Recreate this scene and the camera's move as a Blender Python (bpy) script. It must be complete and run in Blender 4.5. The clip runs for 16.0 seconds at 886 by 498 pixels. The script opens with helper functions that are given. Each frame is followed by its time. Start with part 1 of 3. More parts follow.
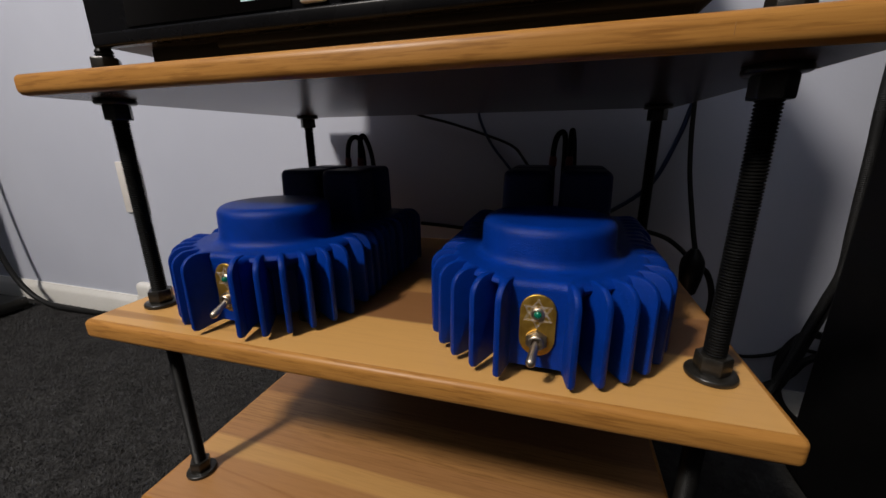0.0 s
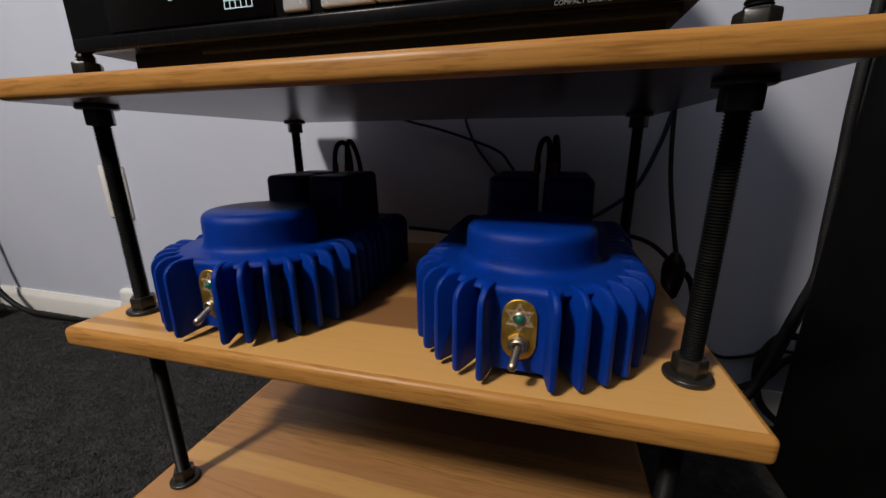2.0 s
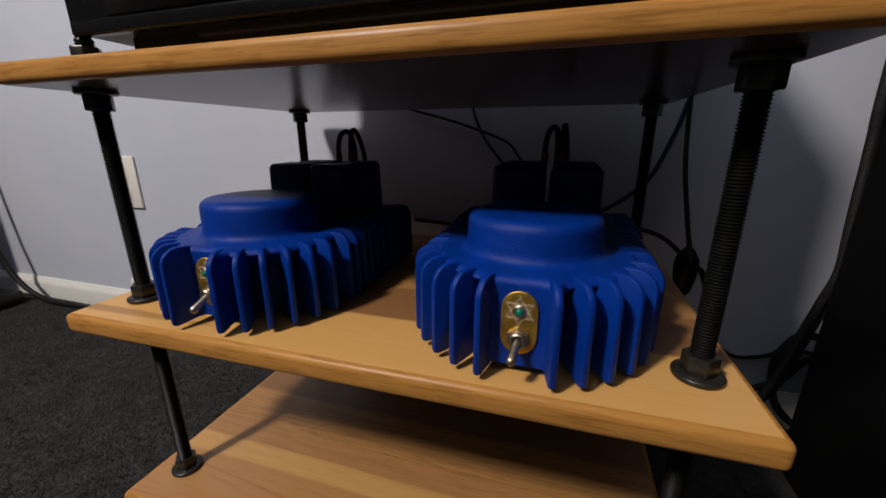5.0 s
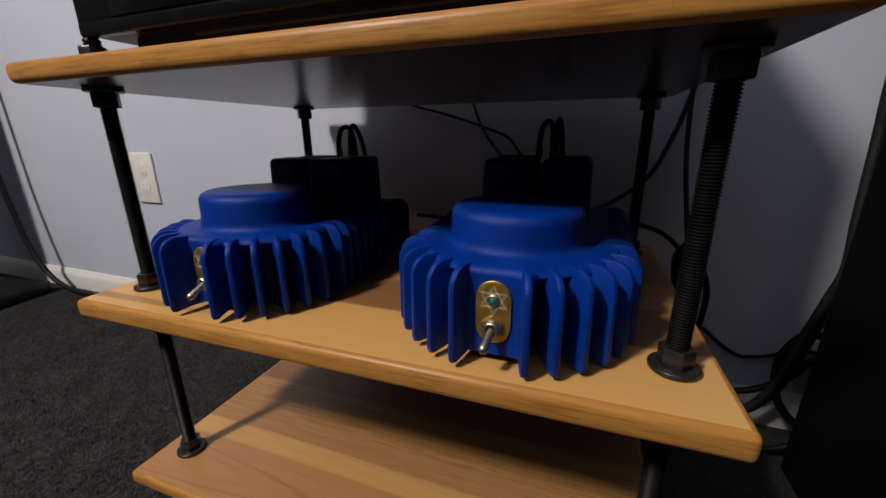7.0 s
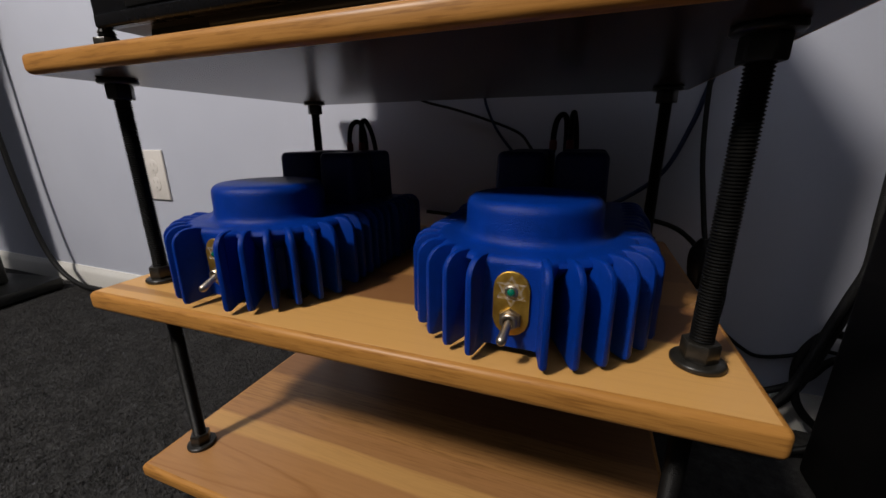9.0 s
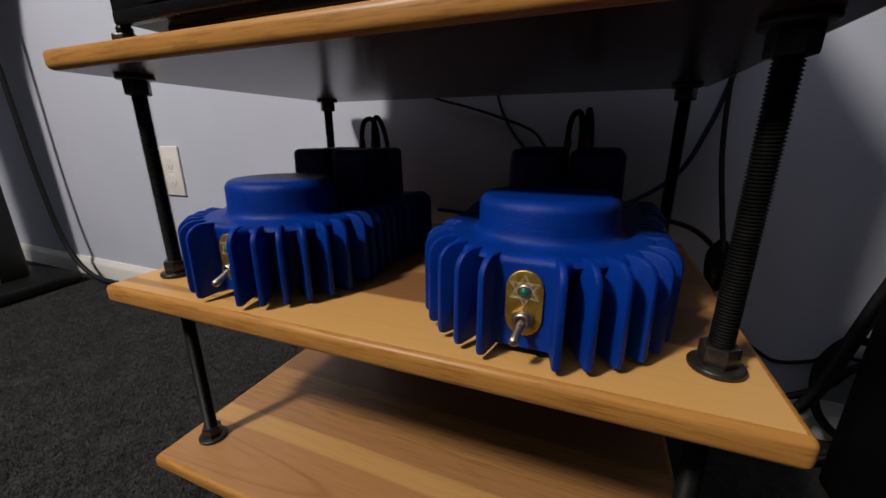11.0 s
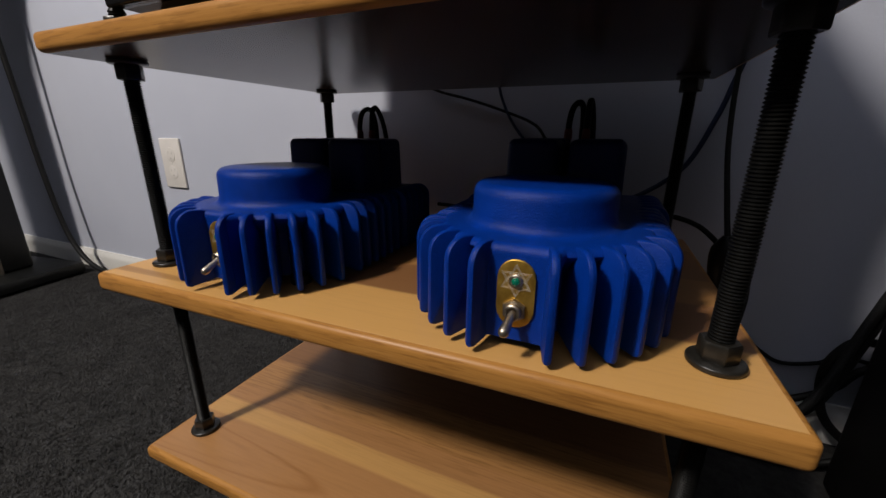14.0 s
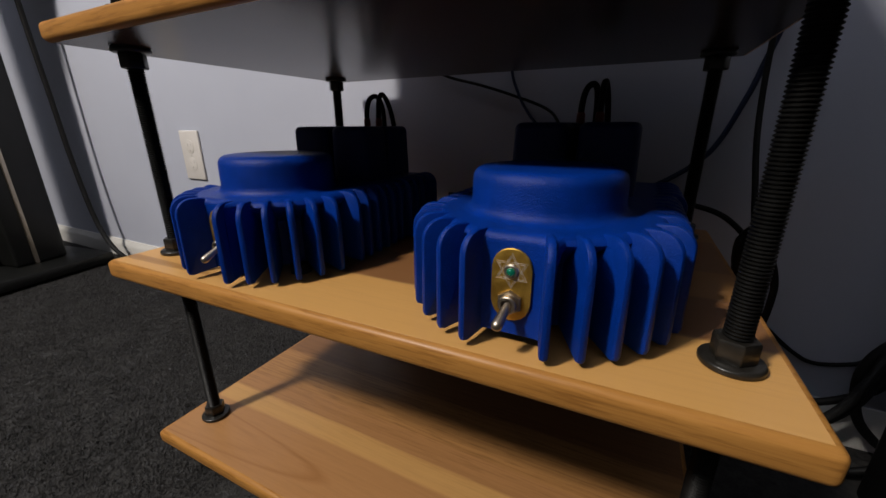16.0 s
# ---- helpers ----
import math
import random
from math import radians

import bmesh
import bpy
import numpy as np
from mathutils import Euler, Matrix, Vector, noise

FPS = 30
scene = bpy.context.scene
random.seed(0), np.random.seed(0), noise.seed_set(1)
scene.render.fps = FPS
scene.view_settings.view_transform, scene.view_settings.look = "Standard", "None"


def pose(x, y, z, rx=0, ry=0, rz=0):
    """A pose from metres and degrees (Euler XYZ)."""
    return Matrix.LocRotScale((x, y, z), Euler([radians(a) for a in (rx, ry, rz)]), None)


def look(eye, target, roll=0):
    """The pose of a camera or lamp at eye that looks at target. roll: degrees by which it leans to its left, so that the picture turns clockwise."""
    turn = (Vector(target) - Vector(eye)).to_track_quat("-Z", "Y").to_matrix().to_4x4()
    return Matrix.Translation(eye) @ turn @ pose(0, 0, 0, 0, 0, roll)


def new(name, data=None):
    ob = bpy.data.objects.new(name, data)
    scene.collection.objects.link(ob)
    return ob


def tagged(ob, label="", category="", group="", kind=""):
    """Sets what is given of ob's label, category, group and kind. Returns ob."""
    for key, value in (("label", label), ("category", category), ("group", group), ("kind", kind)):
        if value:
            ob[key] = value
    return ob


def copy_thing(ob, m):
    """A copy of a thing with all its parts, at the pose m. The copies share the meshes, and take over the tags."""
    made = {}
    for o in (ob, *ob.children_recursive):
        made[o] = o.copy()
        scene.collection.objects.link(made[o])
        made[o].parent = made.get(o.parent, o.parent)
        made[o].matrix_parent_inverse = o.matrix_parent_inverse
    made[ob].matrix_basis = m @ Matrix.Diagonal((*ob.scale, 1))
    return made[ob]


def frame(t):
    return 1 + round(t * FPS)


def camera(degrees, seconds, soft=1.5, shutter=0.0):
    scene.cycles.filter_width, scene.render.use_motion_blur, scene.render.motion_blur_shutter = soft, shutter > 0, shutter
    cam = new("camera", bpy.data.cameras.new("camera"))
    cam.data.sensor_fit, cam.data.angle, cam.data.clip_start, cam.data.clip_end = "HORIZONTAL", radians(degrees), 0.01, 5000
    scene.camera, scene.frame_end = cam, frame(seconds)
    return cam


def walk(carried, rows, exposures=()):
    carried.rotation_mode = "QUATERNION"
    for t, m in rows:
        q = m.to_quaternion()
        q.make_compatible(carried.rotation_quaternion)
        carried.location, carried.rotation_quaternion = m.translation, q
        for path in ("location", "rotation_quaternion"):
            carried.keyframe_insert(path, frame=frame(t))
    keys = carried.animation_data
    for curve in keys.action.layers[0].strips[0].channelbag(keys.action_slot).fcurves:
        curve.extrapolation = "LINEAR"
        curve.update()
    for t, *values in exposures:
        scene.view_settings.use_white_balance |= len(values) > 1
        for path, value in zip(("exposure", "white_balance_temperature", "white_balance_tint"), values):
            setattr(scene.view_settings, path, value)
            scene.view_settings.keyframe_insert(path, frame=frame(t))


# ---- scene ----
cam = camera(99.1, 16.0, soft=1.5)
PATH = [
    (0, (0.1343, -0.2053, 0.4152), (-0.1466, 0.7128, 0.1357), -0.56),
    (0.5, (0.1417, -0.2018, 0.4164), (-0.1276, 0.7208, 0.1402), -0.29),
    (1, (0.1385, -0.2038, 0.4149), (-0.1282, 0.7197, 0.1391), -0.25),
    (1.5, (0.1366, -0.2064, 0.4158), (-0.1296, 0.7181, 0.1431), -0.50),
    (2, (0.1399, -0.2066, 0.4177), (-0.1182, 0.7208, 0.1468), -0.34),
    (2.5, (0.1408, -0.2062, 0.4173), (-0.1152, 0.7223, 0.1484), -0.50),
    (3, (0.1402, -0.2065, 0.4167), (-0.1146, 0.7216, 0.1450), -0.70),
    (3.5, (0.1439, -0.2045, 0.4167), (-0.1079, 0.7241, 0.1442), -0.55),
    (4, (0.1433, -0.2018, 0.4129), (-0.1104, 0.7247, 0.1347), -0.93),
    (4.5, (0.1426, -0.1970, 0.4115), (-0.1248, 0.7247, 0.1306), -0.55),
    (7, (0.1717, -0.1944, 0.4079), (-0.1534, 0.7060, 0.1189), -0.41),
    (7.5, (0.1710, -0.1933, 0.4062), (-0.1517, 0.7091, 0.1205), 0.09),
    (8, (0.1652, -0.1939, 0.4023), (-0.1695, 0.7036, 0.1153), -0.21),
    (8.5, (0.1646, -0.1947, 0.4007), (-0.1724, 0.7022, 0.1143), -0.35),
    (11, (0.1618, -0.1926, 0.3986), (-0.2011, 0.6931, 0.1089), -0.12),
    (11.5, (0.1626, -0.1924, 0.3989), (-0.2054, 0.6909, 0.1086), 0.05),
    (12, (0.1622, -0.1938, 0.3994), (-0.2068, 0.6903, 0.1127), -0.44),
    (12.5, (0.1591, -0.1928, 0.3973), (-0.2083, 0.6920, 0.1105), -0.67),
    (13, (0.1584, -0.1915, 0.3933), (-0.2145, 0.6883, 0.0984), 0.43),
    (13.5, (0.1588, -0.1902, 0.3913), (-0.2254, 0.6851, 0.0975), 0.28),
    (14, (0.1680, -0.1839, 0.3900), (-0.2057, 0.6961, 0.0969), 0.45),
    (14.5, (0.1696, -0.1800, 0.3894), (-0.2169, 0.6938, 0.0941), -0.26),
    (15, (0.1825, -0.1683, 0.3909), (-0.2080, 0.7041, 0.0968), 0.97),
    (15.5, (0.1950, -0.1638, 0.3896), (-0.1938, 0.7075, 0.0900), 1.53),
    (16, (0.1788, -0.1675, 0.3841), (-0.2425, 0.6841, 0.0721), -0.27),
]
walk(cam, [(t, look(eye, target, roll)) for t, eye, target, roll in PATH])

# ---- world and light ----
world = bpy.data.worlds.new("room_world")
world.use_nodes = True
world.node_tree.nodes["Background"].inputs[0].default_value = (0.75, 0.8, 1.0, 1)
world.node_tree.nodes["Background"].inputs[1].default_value = 0.0
scene.world = world
scene.view_settings.exposure = 0.0


def globe_lamp(name, radius, watts, colour, at):
    data = bpy.data.lights.new(name, "POINT")
    data.shadow_soft_size, data.energy, data.color = radius, watts, colour
    ob = new(name, data)
    ob.location = at
    return ob


globe_lamp("room_lamp_light", 0.115, 163.0, (1.0, 0.925, 0.84), (-0.765, -1.22, 1.87))

# ---- materials ----


class Nodes:
    """A small wrapper round a material's node tree."""

    def __init__(self, name):
        self.mat = bpy.data.materials.new(name)
        self.mat.use_nodes = True
        self.tree = self.mat.node_tree
        self.bsdf = self.tree.nodes["Principled BSDF"]

    def add(self, kind, **props):
        n = self.tree.nodes.new(kind)
        for k, v in props.items():
            if k in n.inputs:
                n.inputs[k].default_value = v
        return n

    def link(self, a, b):
        self.tree.links.new(a, b)

    def coords(self, scale=(1, 1, 1), out="Object"):
        c = self.tree.nodes.new("ShaderNodeTexCoord")
        m = self.tree.nodes.new("ShaderNodeMapping")
        m.inputs["Scale"].default_value = scale
        self.link(c.outputs[out], m.inputs[0])
        return m.outputs[0]

    def noise(self, scale, detail=3.0, rough=0.55, vec=None):
        n = self.add("ShaderNodeTexNoise", Scale=scale, Detail=detail, Roughness=rough)
        if vec is not None:
            self.link(vec, n.inputs["Vector"])
        return n.outputs["Fac"]

    def ramp(self, fac, stops, mode="LINEAR"):
        r = self.tree.nodes.new("ShaderNodeValToRGB")
        r.color_ramp.interpolation = mode
        el = r.color_ramp.elements
        while len(el) < len(stops):
            el.new(0.5)
        for e, (p, c) in zip(el, stops):
            e.position, e.color = p, (*c, 1) if len(c) == 3 else c
        self.link(fac, r.inputs[0])
        return r.outputs[0]

    def mix(self, fac, a, b, mode="MIX"):
        m = self.tree.nodes.new("ShaderNodeMix")
        m.data_type, m.blend_type = "RGBA", mode
        for sock, v in ((m.inputs[0], fac), (m.inputs[6], a), (m.inputs[7], b)):
            if isinstance(v, (int, float)):
                sock.default_value = v
            elif isinstance(v, tuple):
                sock.default_value = (*v, 1)
            else:
                self.link(v, sock)
        return m.outputs[2]

    def calc(self, op, a, b=0.0):
        m = self.tree.nodes.new("ShaderNodeMath")
        m.operation = op
        for sock, v in zip(m.inputs, (a, b)):
            if isinstance(v, (int, float)):
                sock.default_value = v
            else:
                self.link(v, sock)
        return m.outputs[0]

    def bump(self, height, strength=0.3, distance=0.001):
        b = self.tree.nodes.new("ShaderNodeBump")
        b.inputs["Strength"].default_value, b.inputs["Distance"].default_value = strength, distance
        self.link(height, b.inputs["Height"])
        self.link(b.outputs[0], self.bsdf.inputs["Normal"])

    def set(self, colour=None, rough=None, metal=None, spec=None):
        for key, v in (("Base Color", colour), ("Roughness", rough), ("Metallic", metal), ("Specular IOR Level", spec)):
            if v is None:
                continue
            if isinstance(v, tuple):
                self.bsdf.inputs[key].default_value = (*v, 1)
            elif isinstance(v, (int, float)):
                self.bsdf.inputs[key].default_value = v
            else:
                self.link(v, self.bsdf.inputs[key])
        return self.mat


def mottled(name, a, b, scale, rough=(0.4, 0.6), metal=0.0, bump=0.0, bump_scale=900.0, spec=0.5, distance=0.0006):
    """Two-tone surface with broad blotches, fine grain and varied gloss."""
    n = Nodes(name)
    v = n.coords()
    broad, fine = n.noise(scale, 4, 0.6, v), n.noise(bump_scale, 2, 0.5, v)
    both = n.calc("ADD", n.calc("MULTIPLY", broad, 0.7), n.calc("MULTIPLY", fine, 0.3))
    colour = n.ramp(both, [(0.3, a), (0.7, b)])
    r = n.calc("ADD", n.calc("MULTIPLY", broad, rough[1] - rough[0]), rough[0])
    if bump:
        n.bump(fine, bump, distance)
    return n.set(colour, r, metal, spec)


def board_wood(name, strips, rough=0.36, figure=0.35, heart=None, cathedral=None, plain=0.0):
    """Printed wood board: strips of differing tone along x, by y in metres, with fibre, cathedral figure and pores."""
    n = Nodes(name)
    v = n.coords()
    sep = n.tree.nodes.new("ShaderNodeSeparateXYZ")
    n.link(v, sep.inputs[0])
    wob = n.noise(9.0, 2, 0.5, n.coords((0.35, 1, 1)))
    y = n.calc("ADD", sep.outputs["Y"], n.calc("MULTIPLY", n.calc("SUBTRACT", wob, 0.5), 0.012))
    stops = []
    for i, (at, c) in enumerate(strips):
        p = at / 0.4
        if i:
            stops.append((max(0.0, p - 0.004), strips[i - 1][1]))
        stops.append((min(1.0, p + 0.004), c))
    base = n.ramp(y, [(min(1, p), c) for p, c in stops])
    y.node.inputs[0].default_value = 0
    scaled = n.calc("DIVIDE", y, 0.4)
    n.link(scaled, base.node.inputs[0])
    fibre = n.noise(60.0, 6, 0.7, n.coords((0.13, 6.5, 1)))
    figure_v = n.tree.nodes.new("ShaderNodeTexWave")
    figure_v.wave_type, figure_v.bands_direction = "BANDS", "Y"
    figure_v.inputs["Scale"].default_value, figure_v.inputs["Distortion"].default_value = 22.0, 9.0
    figure_v.inputs["Detail"].default_value, figure_v.inputs["Detail Scale"].default_value = 2.0, 0.8
    n.link(n.coords((0.16, 1.0, 1)), figure_v.inputs["Vector"])
    pores = n.noise(300.0, 3, 0.6, n.coords((0.07, 1.25, 1)))
    lined = n.calc("MULTIPLY", n.ramp(scaled, [(max(0.0, plain - 0.01) / 0.4, (0.22, 0.22, 0.22)), (plain / 0.4 + 0.001, (0.5, 0.5, 0.5)), ((plain + 0.024) / 0.4, (0.55, 0.55, 0.55)), ((plain + 0.030) / 0.4, (1, 1, 1)), ((plain + 0.095) / 0.4, (1, 1, 1)), ((plain + 0.110) / 0.4, (0.45, 0.45, 0.45))]), figure)
    c = n.mix(lined, base, n.ramp(fibre, [(0.36, (0.62, 0.56, 0.50)), (0.50, (0.98, 0.97, 0.96)), (0.68, (1.22, 1.20, 1.17))]), "MULTIPLY")
    c = n.mix(lined, c, n.ramp(figure_v.outputs["Fac"], [(0.0, (0.80, 0.75, 0.70)), (0.25, (1.0, 1.0, 1.0)), (1.0, (1.05, 1.04, 1.03))]), "MULTIPLY")
    c = n.mix(lined, c, n.ramp(pores, [(0.34, (0.36, 0.31, 0.27)), (0.50, (1, 1, 1))]), "MULTIPLY")
    for at, rings in ((heart, False), (cathedral, True)):
        if at is None:
            continue
        # an oval of darker heartwood, or the pointed growth rings of flat-sawn grain
        xc, a, yc, b, colour = at
        u = n.calc("DIVIDE", n.calc("SUBTRACT", sep.outputs["X"], xc), a)
        w = n.calc("DIVIDE", n.calc("SUBTRACT", y, yc), b)
        d = n.calc("ADD", n.calc("ABSOLUTE", u), n.calc("MULTIPLY", w, w))
        if rings:
            mask = n.ramp(d, [(0.0, (0, 0, 0)), (0.50, (0, 0, 0)), (0.60, (0.3, 0.3, 0.3)), (0.70, (0.05, 0.05, 0.05)), (0.84, (0.15, 0.15, 0.15)), (0.92, (0.9, 0.9, 0.9)), (0.95, (0.5, 0.5, 0.5)), (1.0, (0, 0, 0))])
        else:
            mask = n.ramp(d, [(0.0, (0.85, 0.85, 0.85)), (0.7, (0.6, 0.6, 0.6)), (1.0, (0, 0, 0))])
        c = n.mix(mask, c, colour, "MULTIPLY")
    r = n.calc("ADD", n.calc("MULTIPLY", fibre, 0.16), rough - 0.08)
    n.bump(pores, 0.12, 0.0004)
    return n.set(c, r, 0.0, 0.45)


LIGHT_WOOD, TAN_WOOD, BROWN_WOOD, PINK_WOOD = (0.635, 0.345, 0.108), (0.40, 0.20, 0.068), (0.20, 0.092, 0.036), (0.30, 0.145, 0.058)
WOOD_MID = board_wood("wood_board_mid", [(0, LIGHT_WOOD), (0.074, (0.26, 0.120, 0.046)), (0.14, TAN_WOOD), (0.2, PINK_WOOD), (0.3, TAN_WOOD)], figure=0.07, heart=(-0.29, 0.20, 0.021, 0.0075, (0.48, 0.40, 0.34)))
WOOD_LOW = board_wood("wood_board_low", [(0, (0.41, 0.203, 0.076)), (0.074, (0.54, 0.298, 0.102)), (0.100, (0.39, 0.192, 0.072)), (0.128, (0.40, 0.200, 0.070)), (0.19, (0.24, 0.112, 0.043)), (0.26, PINK_WOOD), (0.33, BROWN_WOOD)], figure=0.46, cathedral=(-0.30, 0.26, 0.034, 0.03, (0.78, 0.70, 0.62)), plain=0.100)
WOOD_TOP = board_wood("wood_board_top", [(0, LIGHT_WOOD), (0.05, TAN_WOOD), (0.12, BROWN_WOOD), (0.2, LIGHT_WOOD)])


def edge_wood():
    n = Nodes("wood_edge_band")
    fibre = n.noise(70.0, 6, 0.7, n.coords((0.22, 1, 7.0)))
    fine = n.noise(240.0, 3, 0.6, n.coords((0.11, 1, 1.6)))
    c = n.ramp(fibre, [(0.28, (0.33, 0.143, 0.032)), (0.48, (0.42, 0.191, 0.043)), (0.75, (0.48, 0.232, 0.056))])
    c = n.mix(0.50, c, n.ramp(fine, [(0.36, (0.42, 0.33, 0.25)), (0.48, (1, 1, 1))]), "MULTIPLY")
    n.bump(fine, 0.1, 0.0004)
    return n.set(c, n.calc("ADD", n.calc("MULTIPLY", fibre, 0.2), 0.30), 0.0, 0.32)


WOOD_EDGE = edge_wood()
SEAM = mottled("glue_seam", (0.27, 0.125, 0.036), (0.33, 0.16, 0.05), 300.0, (0.4, 0.5))
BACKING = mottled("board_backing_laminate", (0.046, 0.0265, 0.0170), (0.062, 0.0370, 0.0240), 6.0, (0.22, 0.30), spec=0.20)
STEEL_BLACK = mottled("black_oxide_steel", (0.003, 0.003, 0.003), (0.007, 0.0069, 0.0066), 90.0, (0.34, 0.48), 0.0, 0.15, 1500, spec=0.20)
NUT_STEEL = mottled("dark_zinc_steel", (0.009, 0.0086, 0.0076), (0.028, 0.0255, 0.0215), 120.0, (0.24, 0.38), 0.1, 0.12, 1600, spec=0.45)


def blue_coat():
    n = Nodes("blue_powder_coat")
    v = n.coords()
    peel, broad = n.noise(900.0, 4, 0.6, v), n.noise(45.0, 3, 0.6, v)
    specks = n.noise(900.0, 3, 0.7, v)
    c = n.ramp(broad, [(0.3, (0.0002, 0.024, 0.200)), (0.7, (0.0003, 0.032, 0.275))])
    c = n.mix(n.ramp(specks, [(0.60, (0, 0, 0)), (0.74, (0.4, 0.4, 0.4))]), c, (0.02, 0.10, 0.46))
    r = n.calc("ADD", n.calc("MULTIPLY", broad, 0.14), 0.31)
    n.bump(peel, 0.6, 0.0008)
    return n.set(c, r, 0.0, 0.19)


BLUE = blue_coat()
BLUE_DARK = mottled("navy_powder_coat", (0.003, 0.010, 0.075), (0.004, 0.016, 0.11), 40.0, (0.42, 0.6), bump=0.3, bump_scale=650, spec=0.35)


def brass_plate():
    n = Nodes("brushed_brass")
    brush = n.noise(700.0, 3, 0.6, n.coords((0.05, 1, 1)))
    tarnish = n.noise(140.0, 3, 0.6, n.coords())
    c = n.ramp(tarnish, [(0.3, (0.50, 0.28, 0.045)), (0.7, (0.72, 0.45, 0.09))])
    n.bump(brush, 0.15, 0.0003)
    return n.set(c, n.calc("ADD", n.calc("MULTIPLY", tarnish, 0.2), 0.32), 0.92)


BRASS = brass_plate()
ENGRAVED = mottled("engraved_line_silver", (0.72, 0.68, 0.60), (0.82, 0.78, 0.70), 200.0, (0.5, 0.6), 0.3)
NICKEL = mottled("worn_nickel", (0.40, 0.34, 0.27), (0.55, 0.48, 0.39), 260.0, (0.32, 0.46), 1.0, 0.1, 1800)
BLACK_PLASTIC = mottled("black_plastic", (0.004, 0.004, 0.0045), (0.009, 0.009, 0.0095), 60.0, (0.35, 0.5), 0.0, 0.1, 1500, spec=0.2)
GLOSS_BLACK = mottled("gloss_black_plastic", (0.003, 0.003, 0.0035), (0.005, 0.005, 0.006), 30.0, (0.22, 0.32), 0.0, spec=0.10)
RUBBER = mottled("black_rubber", (0.004, 0.004, 0.004), (0.008, 0.008, 0.008), 80.0, (0.48, 0.64), 0.0, 0.15, 1200, spec=0.22)
BLUE_RUBBER = mottled("dark_blue_cable", (0.006, 0.015, 0.05), (0.01, 0.024, 0.08), 80.0, (0.45, 0.6), 0.0, 0.1, 1200)
RED_SLEEVE = mottled("red_sleeve", (0.12, 0.012, 0.010), (0.2, 0.02, 0.016), 200.0, (0.4, 0.5))
SILVER = mottled("silver_button", (0.5, 0.5, 0.52), (0.62, 0.62, 0.64), 80.0, (0.2, 0.32), 0.35)
PRINT = mottled("pale_print", (0.19, 0.20, 0.21), (0.25, 0.26, 0.27), 200.0, (0.4, 0.5))
IVORY = mottled("ivory_plastic", (0.66, 0.62, 0.58), (0.73, 0.69, 0.65), 30.0, (0.3, 0.42), 0.0)
SLOT = mottled("socket_slot", (0.44, 0.40, 0.37), (0.50, 0.46, 0.42), 90.0, (0.6, 0.7), 0.0)
WHITE_TRIM = mottled("white_gloss_trim", (0.66, 0.64, 0.60), (0.76, 0.74, 0.70), 5.0, (0.28, 0.45), 0.0, 0.08, 160)
SPEAKER = mottled("black_ash_veneer", (0.0025, 0.0025, 0.0025), (0.0055, 0.005, 0.005), 25.0, (0.4, 0.55), 0.0, 0.15, 700, spec=0.18)
STAND = mottled("satin_black_stand_paint", (0.005, 0.0053, 0.005), (0.010, 0.0104, 0.0096), 18.0, (0.3, 0.45), 0.0, 0.1, 900, spec=0.35)
BRAID = mottled("black_braid", (0.006, 0.006, 0.006), (0.028, 0.028, 0.028), 700.0, (0.5, 0.6), 0.0, 0.5, 1100, spec=0.2)
WINDOW = mottled("dark_display_window", (0.002, 0.0018, 0.0018), (0.0035, 0.003, 0.003), 20.0, (0.06, 0.12), 0.0, spec=0.25)
# Unseen ceiling; its blue-grey tone sets strength and hue of the bounced fill.
CEILING = mottled("ceiling_bounce_tint", (0.265, 0.305, 0.400), (0.295, 0.335, 0.430), 3.0, (0.8, 0.9), 0.0, 0.1, 200)


def green_led():
    n = Nodes("green_led_lens")
    n.set((0.0, 0.10, 0.055), 0.08, 0.0)
    n.bsdf.inputs["Emission Color"].default_value = (0.0, 0.45, 0.25, 1)
    n.bsdf.inputs["Emission Strength"].default_value = 0.06
    n.bsdf.inputs["Coat Weight"].default_value = 0.6
    return n.mat


LED = green_led()


def display_glow():
    n = Nodes("pale_display_glow")
    n.set((0.3, 0.36, 0.38), 0.4, 0.0)
    n.bsdf.inputs["Emission Color"].default_value = (0.62, 0.80, 0.86, 1)
    n.bsdf.inputs["Emission Strength"].default_value = 0.45
    return n.mat


GLOW = display_glow()


def wall_paint():
    n = Nodes("lavender_wall_paint")
    v = n.coords()
    roller, broad = n.noise(260.0, 4, 0.6, v), n.noise(2.2, 4, 0.6, v)
    c = n.ramp(broad, [(0.3, (0.455, 0.474, 0.555)), (0.7, (0.505, 0.524, 0.605))])
    n.bump(roller, 0.22, 0.0012)
    return n.set(c, n.calc("ADD", n.calc("MULTIPLY", broad, 0.15), 0.5), 0.0, 0.4)


WALL = wall_paint()
# Unseen walls, toned dark so little light bounces back onto the rack.
FAR_WALL = mottled("low_bounce_wall", (0.060, 0.062, 0.066), (0.080, 0.082, 0.086), 2.0, (0.6, 0.75), 0.0, 0.2, 260)


